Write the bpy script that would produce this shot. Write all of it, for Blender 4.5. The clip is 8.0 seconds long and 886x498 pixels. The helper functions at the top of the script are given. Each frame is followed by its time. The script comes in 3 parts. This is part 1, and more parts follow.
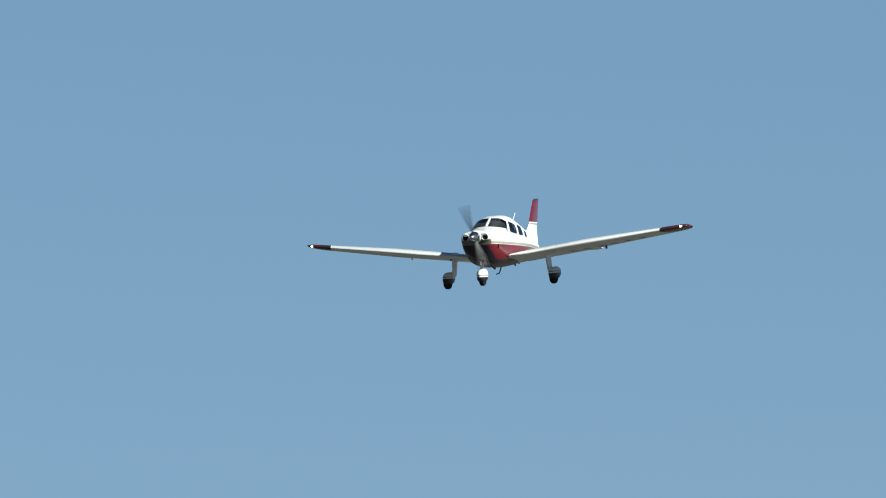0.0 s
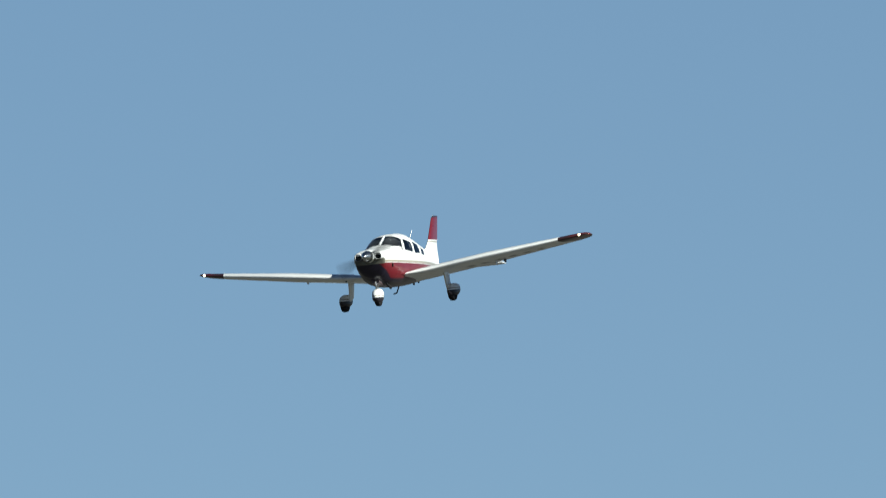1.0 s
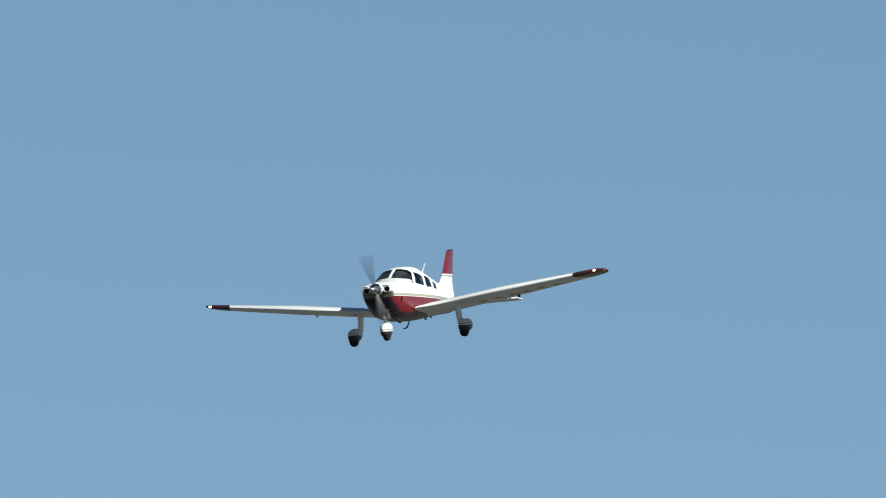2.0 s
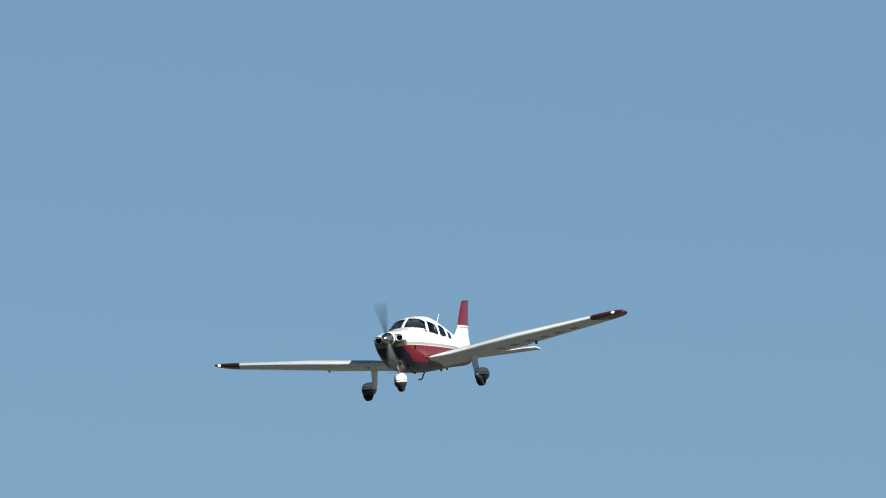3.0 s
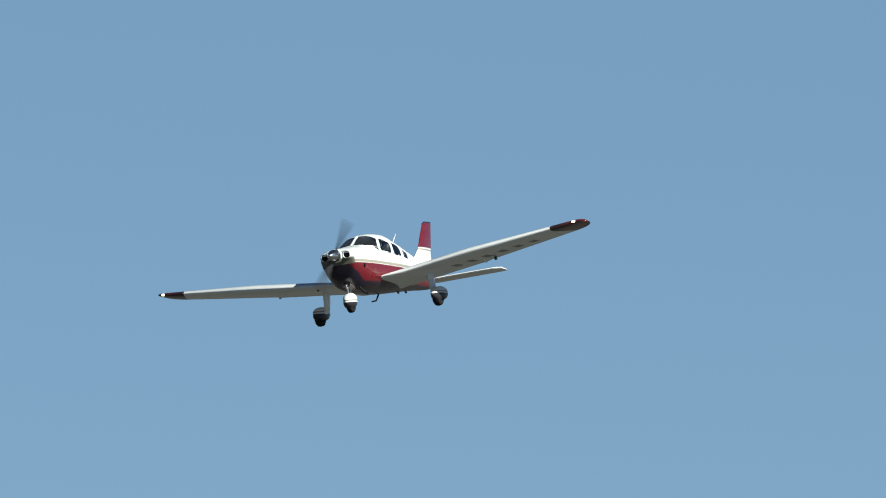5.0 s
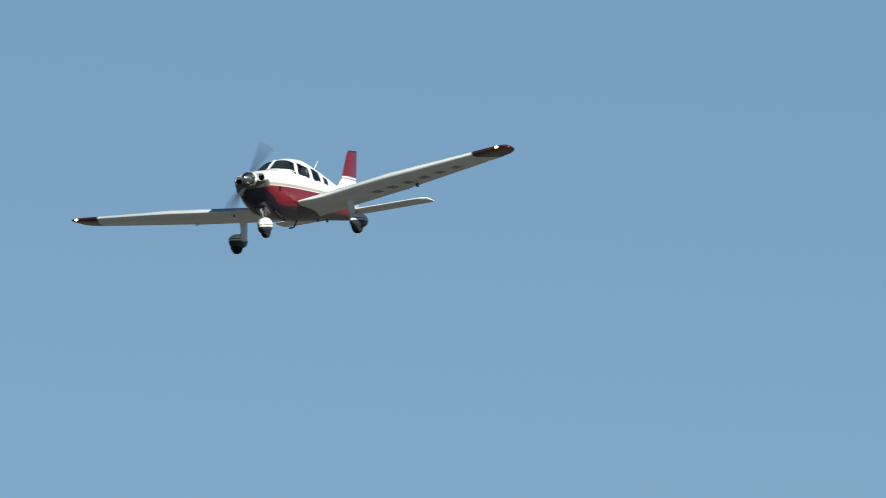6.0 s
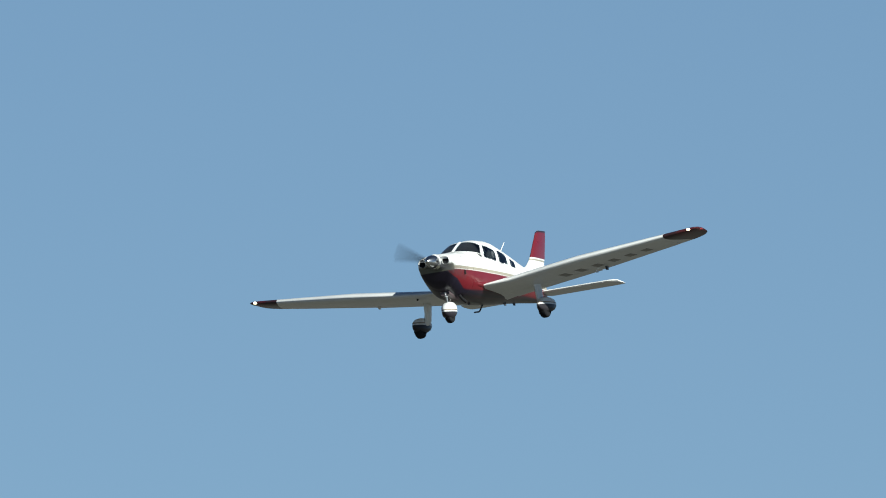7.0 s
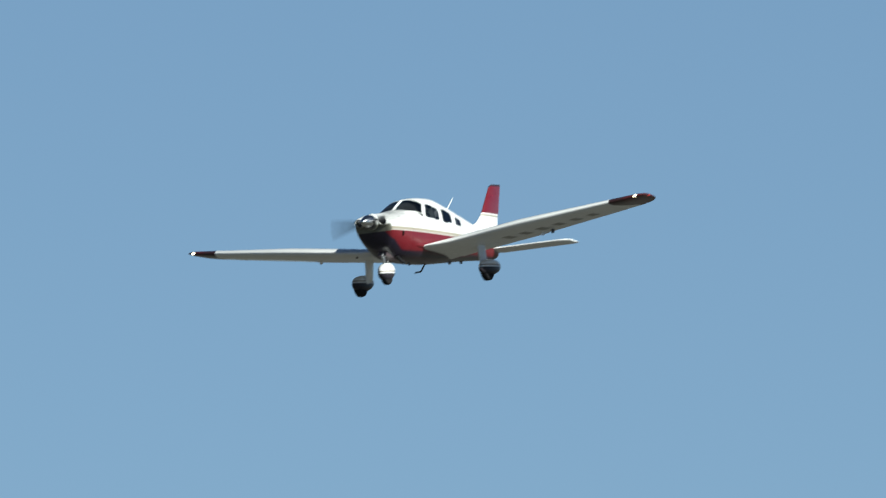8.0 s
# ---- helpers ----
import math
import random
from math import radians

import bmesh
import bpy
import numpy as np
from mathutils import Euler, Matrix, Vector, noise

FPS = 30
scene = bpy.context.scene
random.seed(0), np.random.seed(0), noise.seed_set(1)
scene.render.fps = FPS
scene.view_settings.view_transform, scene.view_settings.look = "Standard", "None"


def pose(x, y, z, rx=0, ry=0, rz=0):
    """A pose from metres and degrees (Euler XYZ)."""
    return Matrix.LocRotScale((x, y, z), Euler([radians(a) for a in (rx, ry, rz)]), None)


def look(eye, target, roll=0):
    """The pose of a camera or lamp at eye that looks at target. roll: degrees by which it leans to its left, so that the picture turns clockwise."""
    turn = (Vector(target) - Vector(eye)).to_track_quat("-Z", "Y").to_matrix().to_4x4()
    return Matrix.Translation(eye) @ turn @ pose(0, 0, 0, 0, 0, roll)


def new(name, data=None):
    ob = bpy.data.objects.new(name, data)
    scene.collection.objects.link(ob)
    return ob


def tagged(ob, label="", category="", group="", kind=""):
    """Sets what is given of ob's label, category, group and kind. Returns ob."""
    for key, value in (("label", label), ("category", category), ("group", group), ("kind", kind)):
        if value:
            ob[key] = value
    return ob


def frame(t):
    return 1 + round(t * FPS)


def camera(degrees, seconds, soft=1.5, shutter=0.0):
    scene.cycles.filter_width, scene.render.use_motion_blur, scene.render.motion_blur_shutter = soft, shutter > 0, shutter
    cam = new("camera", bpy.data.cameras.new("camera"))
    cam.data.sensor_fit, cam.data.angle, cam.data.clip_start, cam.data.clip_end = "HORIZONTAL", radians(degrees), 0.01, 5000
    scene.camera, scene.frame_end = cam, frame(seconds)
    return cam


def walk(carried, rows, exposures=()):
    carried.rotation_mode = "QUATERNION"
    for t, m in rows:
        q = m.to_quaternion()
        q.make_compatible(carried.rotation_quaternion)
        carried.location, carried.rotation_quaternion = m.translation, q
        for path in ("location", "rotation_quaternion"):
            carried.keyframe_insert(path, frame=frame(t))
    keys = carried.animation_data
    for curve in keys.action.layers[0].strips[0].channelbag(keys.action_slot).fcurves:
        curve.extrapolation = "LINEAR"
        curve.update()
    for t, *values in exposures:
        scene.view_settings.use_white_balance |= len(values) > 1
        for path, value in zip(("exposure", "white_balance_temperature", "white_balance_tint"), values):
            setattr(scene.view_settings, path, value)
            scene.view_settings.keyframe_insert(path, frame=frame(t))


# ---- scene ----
# A low-wing training aircraft on final approach, followed with a long lens from the ground.
cam = camera(1.409, 8.0, soft=1.0, shutter=0.3)
EYE = (0.0, 0.0, 1.6)
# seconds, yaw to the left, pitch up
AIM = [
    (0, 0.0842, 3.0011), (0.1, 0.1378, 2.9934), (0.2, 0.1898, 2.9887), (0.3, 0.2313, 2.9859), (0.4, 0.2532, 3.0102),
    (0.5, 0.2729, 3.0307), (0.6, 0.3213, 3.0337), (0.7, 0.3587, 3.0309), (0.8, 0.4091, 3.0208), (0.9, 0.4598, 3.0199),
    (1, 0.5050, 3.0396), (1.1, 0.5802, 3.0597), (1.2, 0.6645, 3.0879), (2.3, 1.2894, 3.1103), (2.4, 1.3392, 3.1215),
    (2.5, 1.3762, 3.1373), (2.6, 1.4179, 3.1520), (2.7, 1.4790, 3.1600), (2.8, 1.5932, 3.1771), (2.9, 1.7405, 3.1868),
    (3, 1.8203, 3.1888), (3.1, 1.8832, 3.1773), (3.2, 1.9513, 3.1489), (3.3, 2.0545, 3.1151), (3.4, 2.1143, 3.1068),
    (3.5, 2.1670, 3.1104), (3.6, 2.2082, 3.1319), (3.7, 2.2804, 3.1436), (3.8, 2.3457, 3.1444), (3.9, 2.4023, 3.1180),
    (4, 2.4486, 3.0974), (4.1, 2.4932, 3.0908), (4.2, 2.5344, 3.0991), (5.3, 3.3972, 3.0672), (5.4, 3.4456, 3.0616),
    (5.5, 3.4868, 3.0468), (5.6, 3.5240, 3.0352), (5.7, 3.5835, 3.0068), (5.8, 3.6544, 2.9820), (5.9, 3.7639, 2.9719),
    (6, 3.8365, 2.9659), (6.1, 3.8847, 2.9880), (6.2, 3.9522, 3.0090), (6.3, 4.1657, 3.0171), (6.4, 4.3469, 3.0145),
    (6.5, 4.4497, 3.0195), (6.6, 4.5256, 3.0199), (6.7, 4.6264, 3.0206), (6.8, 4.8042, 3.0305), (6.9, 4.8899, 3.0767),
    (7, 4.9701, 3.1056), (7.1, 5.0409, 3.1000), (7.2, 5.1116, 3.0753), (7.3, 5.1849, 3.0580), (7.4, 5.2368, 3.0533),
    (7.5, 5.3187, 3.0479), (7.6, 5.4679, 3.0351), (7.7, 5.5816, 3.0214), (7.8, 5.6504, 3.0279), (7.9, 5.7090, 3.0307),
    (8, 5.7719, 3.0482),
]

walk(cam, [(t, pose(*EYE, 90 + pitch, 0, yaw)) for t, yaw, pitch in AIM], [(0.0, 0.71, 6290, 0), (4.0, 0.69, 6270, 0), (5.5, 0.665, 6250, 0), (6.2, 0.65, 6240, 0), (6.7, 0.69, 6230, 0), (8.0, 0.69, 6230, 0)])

# ---------------------------------------------------------------- light
SUN_ELEVATION, SUN_AZIMUTH = 32.0, 124.5          # azimuth clockwise from +y
world = bpy.data.worlds.new("sky")
scene.world = world
world.use_nodes = True
wn = world.node_tree.nodes
sky = wn.new("ShaderNodeTexSky")
sky.sky_type, sky.sun_disc = "NISHITA", False
sky.sun_elevation, sky.sun_rotation = radians(SUN_ELEVATION), radians(SUN_AZIMUTH)
sky.altitude, sky.air_density, sky.dust_density, sky.ozone_density = 50, 0.40, 0.0, 2.0
world.node_tree.links.new(sky.outputs["Color"], wn["Background"].inputs["Color"])
wn["Background"].inputs["Strength"].default_value = 0.0435
sun = new("sun", bpy.data.lights.new("sun", "SUN"))
sun.data.energy, sun.data.angle, sun.data.color = 4.6, radians(0.55), (1.0, 0.965, 0.91)
a_, e_ = radians(SUN_AZIMUTH), radians(SUN_ELEVATION)
sun.matrix_basis = look((0, 0, 300), (-math.sin(a_) * math.cos(e_), -math.cos(a_) * math.cos(e_), 300 - math.sin(e_)))


# ---------------------------------------------------------------- materials
def material(name, color, rough=0.4, metal=0.0, coat=0.0, transmission=0.0, emission=None, power=0.0):
    m = bpy.data.materials.new(name)
    m.use_nodes = True
    b = m.node_tree.nodes["Principled BSDF"]
    b.inputs["Base Color"].default_value = (*color, 1)
    b.inputs["Roughness"].default_value, b.inputs["Metallic"].default_value = rough, metal
    b.inputs["Coat Weight"].default_value, b.inputs["Coat Roughness"].default_value = coat, 0.06
    b.inputs["Transmission Weight"].default_value = transmission
    if emission:
        b.inputs["Emission Color"].default_value, b.inputs["Emission Strength"].default_value = (*emission, 1), power
    return m


class Nodes:
    """Short hand for building node chains in one material."""

    def __init__(self, m):
        self.tree, self.bsdf = m.node_tree, m.node_tree.nodes["Principled BSDF"]
        self.coord = self.tree.nodes.new("ShaderNodeTexCoord").outputs["Object"]

    def put(self, socket, value):
        if isinstance(value, (int, float)):
            socket.default_value = value
        elif isinstance(value, tuple):
            socket.default_value = (*value, 1)
        else:
            self.tree.links.new(value, socket)

    def math(self, op, a, b=0.0):
        n = self.tree.nodes.new("ShaderNodeMath")
        n.operation = op
        self.put(n.inputs[0], a), self.put(n.inputs[1], b)
        return n.outputs[0]

    def axes(self):
        n = self.tree.nodes.new("ShaderNodeSeparateXYZ")
        self.tree.links.new(self.coord, n.inputs[0])
        return n.outputs

    def noise(self, scale, detail=4.0, stretch=(1, 1, 1)):
        mp = self.tree.nodes.new("ShaderNodeMapping")
        mp.inputs["Scale"].default_value = stretch
        self.tree.links.new(self.coord, mp.inputs[0])
        n = self.tree.nodes.new("ShaderNodeTexNoise")
        n.inputs["Scale"].default_value, n.inputs["Detail"].default_value = scale, detail
        self.tree.links.new(mp.outputs[0], n.inputs["Vector"])
        return n.outputs["Fac"]

    def step(self, value, edge, soft=0.008):
        n = self.tree.nodes.new("ShaderNodeMapRange")
        self.put(n.inputs["Value"], value)
        n.inputs["From Min"].default_value, n.inputs["From Max"].default_value = edge - soft, edge + soft
        return n.outputs[0]

    def mix(self, fac, a, b):
        n = self.tree.nodes.new("ShaderNodeMix")
        n.data_type = "RGBA"
        self.put(n.inputs["Factor"], fac), self.put(n.inputs["A"], a), self.put(n.inputs["B"], b)
        return n.outputs["Result"]

    def worn(self, color, amount=0.12, scale=1.6, stretch=(0.35, 1, 1)):
        """Grime at two scales over a paint colour, and a slight unevenness of gloss and sheet."""
        grime = self.math("ADD", self.math("MULTIPLY", self.noise(scale, 5, stretch), 0.6), self.math("MULTIPLY", self.noise(scale * 9, 3, stretch), 0.4))
        f = self.math("MULTIPLY", self.step(grime, 0.55, 0.16), amount)
        self.put(self.bsdf.inputs["Base Color"], self.mix(f, color, (0.16, 0.14, 0.11)))
        self.put(self.bsdf.inputs["Roughness"], self.math("ADD", self.math("MULTIPLY", grime, 0.16), 0.22))
        bump = self.tree.nodes.new("ShaderNodeBump")
        bump.inputs["Strength"].default_value, bump.inputs["Distance"].default_value = 0.12, 0.006
        self.put(bump.inputs["Height"], self.noise(3.2, 2))
        self.tree.links.new(bump.outputs[0], self.bsdf.inputs["Normal"])


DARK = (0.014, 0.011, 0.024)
WHITE, RED, GOLD = (0.79, 0.79, 0.775), (0.135, 0.009, 0.016), (0.33, 0.30, 0.235)
OS, OZ = 2.5, 1.0       # origin of the aircraft: metres aft of the spinner, and above the wheels


def paint_white():
    m = material("white_aircraft_paint", WHITE, 0.3, coat=0.5)
    Nodes(m).worn(WHITE)
    return m


def paint_fuselage():
    """White above, a gold pinstripe pair, red below a line that falls slowly towards the tail."""
    m = material("fuselage_livery", WHITE, 0.3, coat=0.2)
    m.node_tree.nodes["Principled BSDF"].inputs["Specular IOR Level"].default_value = 0.35
    n = Nodes(m)
    x, y, z = n.axes()
    # height over the red edge, which is 1.205 m high at the nose and falls 0.042 m per metre aft
    h = n.math("SUBTRACT", n.math("SUBTRACT", z, n.math("MULTIPLY", x, 0.042)), 1.205 - OZ - OS * 0.042)
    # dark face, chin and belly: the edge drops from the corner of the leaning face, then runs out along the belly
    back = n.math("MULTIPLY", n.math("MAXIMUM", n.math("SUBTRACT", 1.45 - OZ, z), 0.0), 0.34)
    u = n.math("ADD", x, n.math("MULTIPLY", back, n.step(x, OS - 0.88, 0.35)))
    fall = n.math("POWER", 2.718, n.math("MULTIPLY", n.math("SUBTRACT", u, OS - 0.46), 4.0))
    # on the face the dark colour widens towards the chin
    # its extra 0.2 m to starboard is shade put into the colour
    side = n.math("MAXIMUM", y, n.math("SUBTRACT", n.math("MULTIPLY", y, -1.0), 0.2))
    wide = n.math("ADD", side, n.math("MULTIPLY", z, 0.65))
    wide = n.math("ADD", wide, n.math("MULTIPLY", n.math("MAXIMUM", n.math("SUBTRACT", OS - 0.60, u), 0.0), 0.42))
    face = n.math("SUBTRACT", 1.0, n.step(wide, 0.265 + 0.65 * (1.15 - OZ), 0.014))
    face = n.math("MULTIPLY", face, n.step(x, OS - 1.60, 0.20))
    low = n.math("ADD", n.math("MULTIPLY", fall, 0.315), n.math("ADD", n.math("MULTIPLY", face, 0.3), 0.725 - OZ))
    # reddish streaks run aft along the belly, reflections put into the colour
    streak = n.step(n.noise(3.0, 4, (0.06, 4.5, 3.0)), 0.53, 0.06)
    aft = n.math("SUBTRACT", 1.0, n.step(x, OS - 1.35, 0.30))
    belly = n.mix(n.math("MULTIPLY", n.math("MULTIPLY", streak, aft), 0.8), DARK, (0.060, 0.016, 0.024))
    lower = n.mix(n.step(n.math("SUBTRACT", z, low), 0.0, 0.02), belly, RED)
    c = n.mix(n.step(h, 0.0), lower, WHITE)
    band = n.math("MULTIPLY", n.step(h, 0.010), n.math("SUBTRACT", 1.0, n.step(h, 0.078)))
    c = n.mix(band, c, GOLD)
    # dark olive grey lower lip of the nose bowl, under the intakes
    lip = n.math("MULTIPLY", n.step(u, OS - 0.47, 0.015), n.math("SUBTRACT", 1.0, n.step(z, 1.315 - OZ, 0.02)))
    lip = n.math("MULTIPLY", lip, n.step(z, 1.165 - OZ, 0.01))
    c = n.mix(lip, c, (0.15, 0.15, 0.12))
    n.worn(c, 0.05)
    return m


def paint_fin():
    m = material("fin_livery", WHITE, 0.3, coat=0.5)
    n = Nodes(m)
    x, y, z = n.axes()
    h = n.math("SUBTRACT", z, n.math("MULTIPLY", x, 0.03))
    edge = 1.70 - OZ + 0.03 * 4.1
    c = n.mix(n.step(h, edge), WHITE, RED)
    band = n.math("MULTIPLY", n.step(h, edge - 0.07), n.math("SUBTRACT", 1.0, n.step(h, edge - 0.03)))
    c = n.mix(band, c, GOLD)
    # dark tip cap
    n.worn(n.mix(n.step(z, 2.305 - OZ, 0.012), c, (0.03, 0.02, 0.026)))
    return m


def paint_tip():
    """Red tip with a slanting edge against the white wing."""
    m = material("wing_tip_livery", RED, 0.3, coat=0.1)
    n = Nodes(m)
    x, y, z = n.axes()
    out = n.math("ADD", n.math("ABSOLUTE", y), n.math("MULTIPLY", x, 0.30))
    n.worn(n.mix(n.step(out, 4.72), WHITE, n.mix(n.step(n.math("ABSOLUTE", y), 5.03, 0.05), (0.034, 0.013, 0.017), (0.07, 0.011, 0.016))))
    return m


def paint_pant(edge):
    m = material("wheel_fairing_livery", WHITE, 0.3)
    m.node_tree.nodes["Principled BSDF"].inputs["Specular IOR Level"].default_value = 0.22
    n = Nodes(m)
    x, y, z = n.axes()
    c = n.mix(n.step(z, edge - OZ), (0.026, 0.024, 0.032), WHITE)
    band = n.math("MULTIPLY", n.step(z, edge - OZ + 0.03), n.math("SUBTRACT", 1.0, n.step(z, edge - OZ + 0.055)))
    n.worn(n.mix(band, c, (0.2, 0.15, 0.1)))
    return m


M_WHITE, M_BODY, M_FIN, M_TIP = paint_white(), paint_fuselage(), paint_fin(), paint_tip()
M_PANT, M_NOSE_PANT = paint_pant(0.28), paint_pant(0.275)
M_PANT.node_tree.nodes["Principled BSDF"].inputs["IOR"].default_value = 1.3
M_CHROME = material("polished_aluminium", (0.62, 0.63, 0.64), 0.24, 1.0)
M_STEEL = material("brushed_steel", (0.45, 0.45, 0.44), 0.35, 1.0)
M_BLACK = material("black_rubber", (0.018, 0.018, 0.02), 0.8)
M_DARK = material("dark_recess", (0.012, 0.012, 0.012), 0.9)
for dull in (M_BLACK, M_DARK):
    dull.node_tree.nodes["Principled BSDF"].inputs["Specular IOR Level"].default_value = 0.08
M_LINING = material("dark_grey_cabin_lining", (0.032, 0.036, 0.044), 0.85)
M_SEAT = material("dark_grey_leather", (0.045, 0.046, 0.05), 0.6)
M_REST = material("pale_headrest_cloth", (0.40, 0.395, 0.385), 0.8)
M_MARK = material("dark_grey_marking", (0.29, 0.275, 0.255), 0.5)
M_BLADE = material("grey_blade_paint", (0.06, 0.06, 0.064), 0.5)
M_LAMP = material("landing_lamp_glow", (1, 0.95, 0.85), 0.2, emission=(1.0, 0.80, 0.50), power=2.3)
M_RED_LENS = material("red_lens_glow", (0.25, 0.02, 0.02), 0.15, emission=(1.0, 0.10, 0.03), power=0.04)
M_GREEN_LENS = material("green_lens_glow", (0.02, 0.4, 0.15), 0.15, emission=(0.2, 1.0, 0.6), power=0.08)
M_CHIN = material("pinkish_grey", (0.10, 0.075, 0.08), 0.4)
M_ROD = material("dark_antenna_rod", (0.05, 0.05, 0.055), 0.5)
M_GLASS = material("tinted_acrylic_glass", (0.56, 0.66, 0.72), 0.03, transmission=1.0)
M_GLASS.node_tree.nodes["Principled BSDF"].inputs["IOR"].default_value = 1.5


def ground_material():
    m = material("dry_grass_field", (0.1, 0.12, 0.04), 0.95)
    n = Nodes(m)
    c = n.mix(n.step(n.noise(0.012, 5), 0.5, 0.12), (0.048, 0.046, 0.040), (0.078, 0.070, 0.060))
    c = n.mix(n.math("MULTIPLY", n.noise(1.3, 6), 0.4), c, (0.058, 0.064, 0.038))
    n.put(n.bsdf.inputs["Base Color"], c)
    return m


# ---------------------------------------------------------------- mesh helpers
def L(s, y, z):
    """Aircraft space from metres aft of the spinner tip, to port, and above the wheels."""
    return Vector((OS - s, y, z - OZ))


def part(name, bm, mat, parent, label="", smooth=True, angle=35):
    me = bpy.data.meshes.new(name)
    bmesh.ops.recalc_face_normals(bm, faces=bm.faces)
    bm.to_mesh(me)
    bm.free()
    for p in me.polygons:
        p.use_smooth = smooth
    if smooth:
        me.set_sharp_from_angle(angle=radians(angle))
    for x in (mat if isinstance(mat, (list, tuple)) else [mat]):
        me.materials.append(x)
    ob = new(name, me)
    ob.parent = parent
    return tagged(ob, label)


def skin(rings, closed=True, caps=(True, True), bm=None):
    """A surface through rings of points."""
    bm = bm or bmesh.new()
    rows = [[bm.verts.new(p) for p in r] for r in rings]
    n = len(rows[0])
    for a, b in zip(rows, rows[1:]):
        for i in range(n if closed else n - 1):
            j = (i + 1) % n
            bm.faces.new((a[i], a[j], b[j], b[i]))
    if caps[0]:
        bm.faces.new(rows[0])
    if caps[1]:
        bm.faces.new(rows[-1][::-1])
    return bm


def ring(c, u, v, ru, rv, n=20, power=2.0):
    out = []
    for i in range(n):
        a = 2 * math.pi * i / n
        ca, sa = math.cos(a), math.sin(a)
        out.append(c + u * (ru * math.copysign(abs(ca) ** (2 / power), ca)) + v * (rv * math.copysign(abs(sa) ** (2 / power), sa)))
    return out


def tube(points, radius, n=10, bm=None):
    """A round rod through points; radius is one number or one for each point."""
    pts = [Vector(p) for p in points]
    rad = radius if isinstance(radius, (list, tuple)) else [radius] * len(pts)
    rings = []
    for i, p in enumerate(pts):
        d = (pts[min(i + 1, len(pts) - 1)] - pts[max(i - 1, 0)]).normalized()
        u = d.orthogonal().normalized()
        if rings:
            u = (last - d * last.dot(d)).normalized()
        last = u
        rings.append(ring(p, u, d.cross(u), rad[i], rad[i], n))
    return skin(rings, bm=bm)


def revolve(profile, centre, n=28, axis=(1, 0, 0), up=(0, 0, 1), caps=(True, True)):
    """Turn (distance along axis, radius) pairs about an axis."""
    a, u = Vector(axis), Vector(up)
    return skin([ring(Vector(centre) + a * d, u, a.cross(u), r, r, n) for d, r in profile], caps=caps)


def slab(corners, thick, normal):
    """A plate from an outline, thick along the normal."""
    n = Vector(normal).normalized() * thick / 2
    return skin([[Vector(c) - n for c in corners], [Vector(c) + n for c in corners]])


def curve_at(xs, ys, x):
    """Smooth curve through points that never overshoots."""
    xs, ys = np.asarray(xs, float), np.asarray(ys, float)
    d = np.diff(ys) / np.diff(xs)
    m = np.zeros(len(xs))
    m[0], m[-1] = d[0], d[-1]
    for i in range(1, len(xs) - 1):
        m[i] = 0 if d[i - 1] * d[i] <= 0 else 2 * d[i - 1] * d[i] / (d[i - 1] + d[i])
    i = int(np.clip(np.searchsorted(xs, x) - 1, 0, len(xs) - 2))
    h = xs[i + 1] - xs[i]
    t = (x - xs[i]) / h
    return float((2 * t**3 - 3 * t**2 + 1) * ys[i] + (t**3 - 2 * t**2 + t) * h * m[i] + (3 * t**2 - 2 * t**3) * ys[i + 1] + (t**3 - t**2) * h * m[i + 1])


# ---------------------------------------------------------------- fuselage
# metres aft, half width, bottom, widest height, top
STATIONS = [
    (0.42, 0.36, 0.98, 1.34, 1.49), (0.435, 0.405, 0.91, 1.33, 1.525), (0.50, 0.44, 0.80, 1.30, 1.55),
    (0.72, 0.485, 0.69, 1.24, 1.575), (1.10, 0.535, 0.59, 1.17, 1.60), (1.55, 0.575, 0.54, 1.12, 1.64),
    (1.80, 0.585, 0.525, 1.10, 1.755), (2.10, 0.59, 0.515, 1.10, 1.875), (2.45, 0.60, 0.51, 1.10, 1.94),
    (2.90, 0.60, 0.515, 1.10, 1.945), (3.50, 0.58, 0.54, 1.09, 1.85), (4.20, 0.51, 0.58, 1.07, 1.69),
    (4.90, 0.41, 0.62, 1.05, 1.53), (5.50, 0.30, 0.645, 1.02, 1.41), (6.10, 0.21, 0.665, 0.98, 1.27),
    (6.55, 0.15, 0.70, 0.93, 1.14), (6.74, 0.07, 0.77, 0.92, 1.04),
]
COLS = list(zip(*STATIONS))


def boxy(s):
    """How square the upper half of the section is: squarest at the windscreen, rounder aft."""
    return 2.65 - 0.40 * min(max((s - 2.3) / 1.2, 0), 1)


def hull(s, a, grow=0.0):
    """Point of the fuselage skin at station s and angle a (0 to port, 90 up), moved out by grow."""
    w, zb, zm, zt = (curve_at(COLS[0], c, s) for c in COLS[1:])
    n = boxy(s) if math.sin(a) > 0 else 2.15 + 0.25 * min(max((s - 0.6) / 1.2, 0), 1)
    ca, sa = math.cos(a), math.sin(a)
    y = (w + grow) * math.copysign(abs(ca) ** (2 / n), ca)
    h = (zt - zm + grow) if sa > 0 else (zm - zb + grow)
    z = zm + h * math.copysign(abs(sa) ** (2 / n), sa)
    # the face of the cowling leans back towards the chin
    lean = 0.34 * min(max((1.25 - s) / 0.70, 0), 1)
    return L(s + lean * max(1.45 - z, 0), y, z)


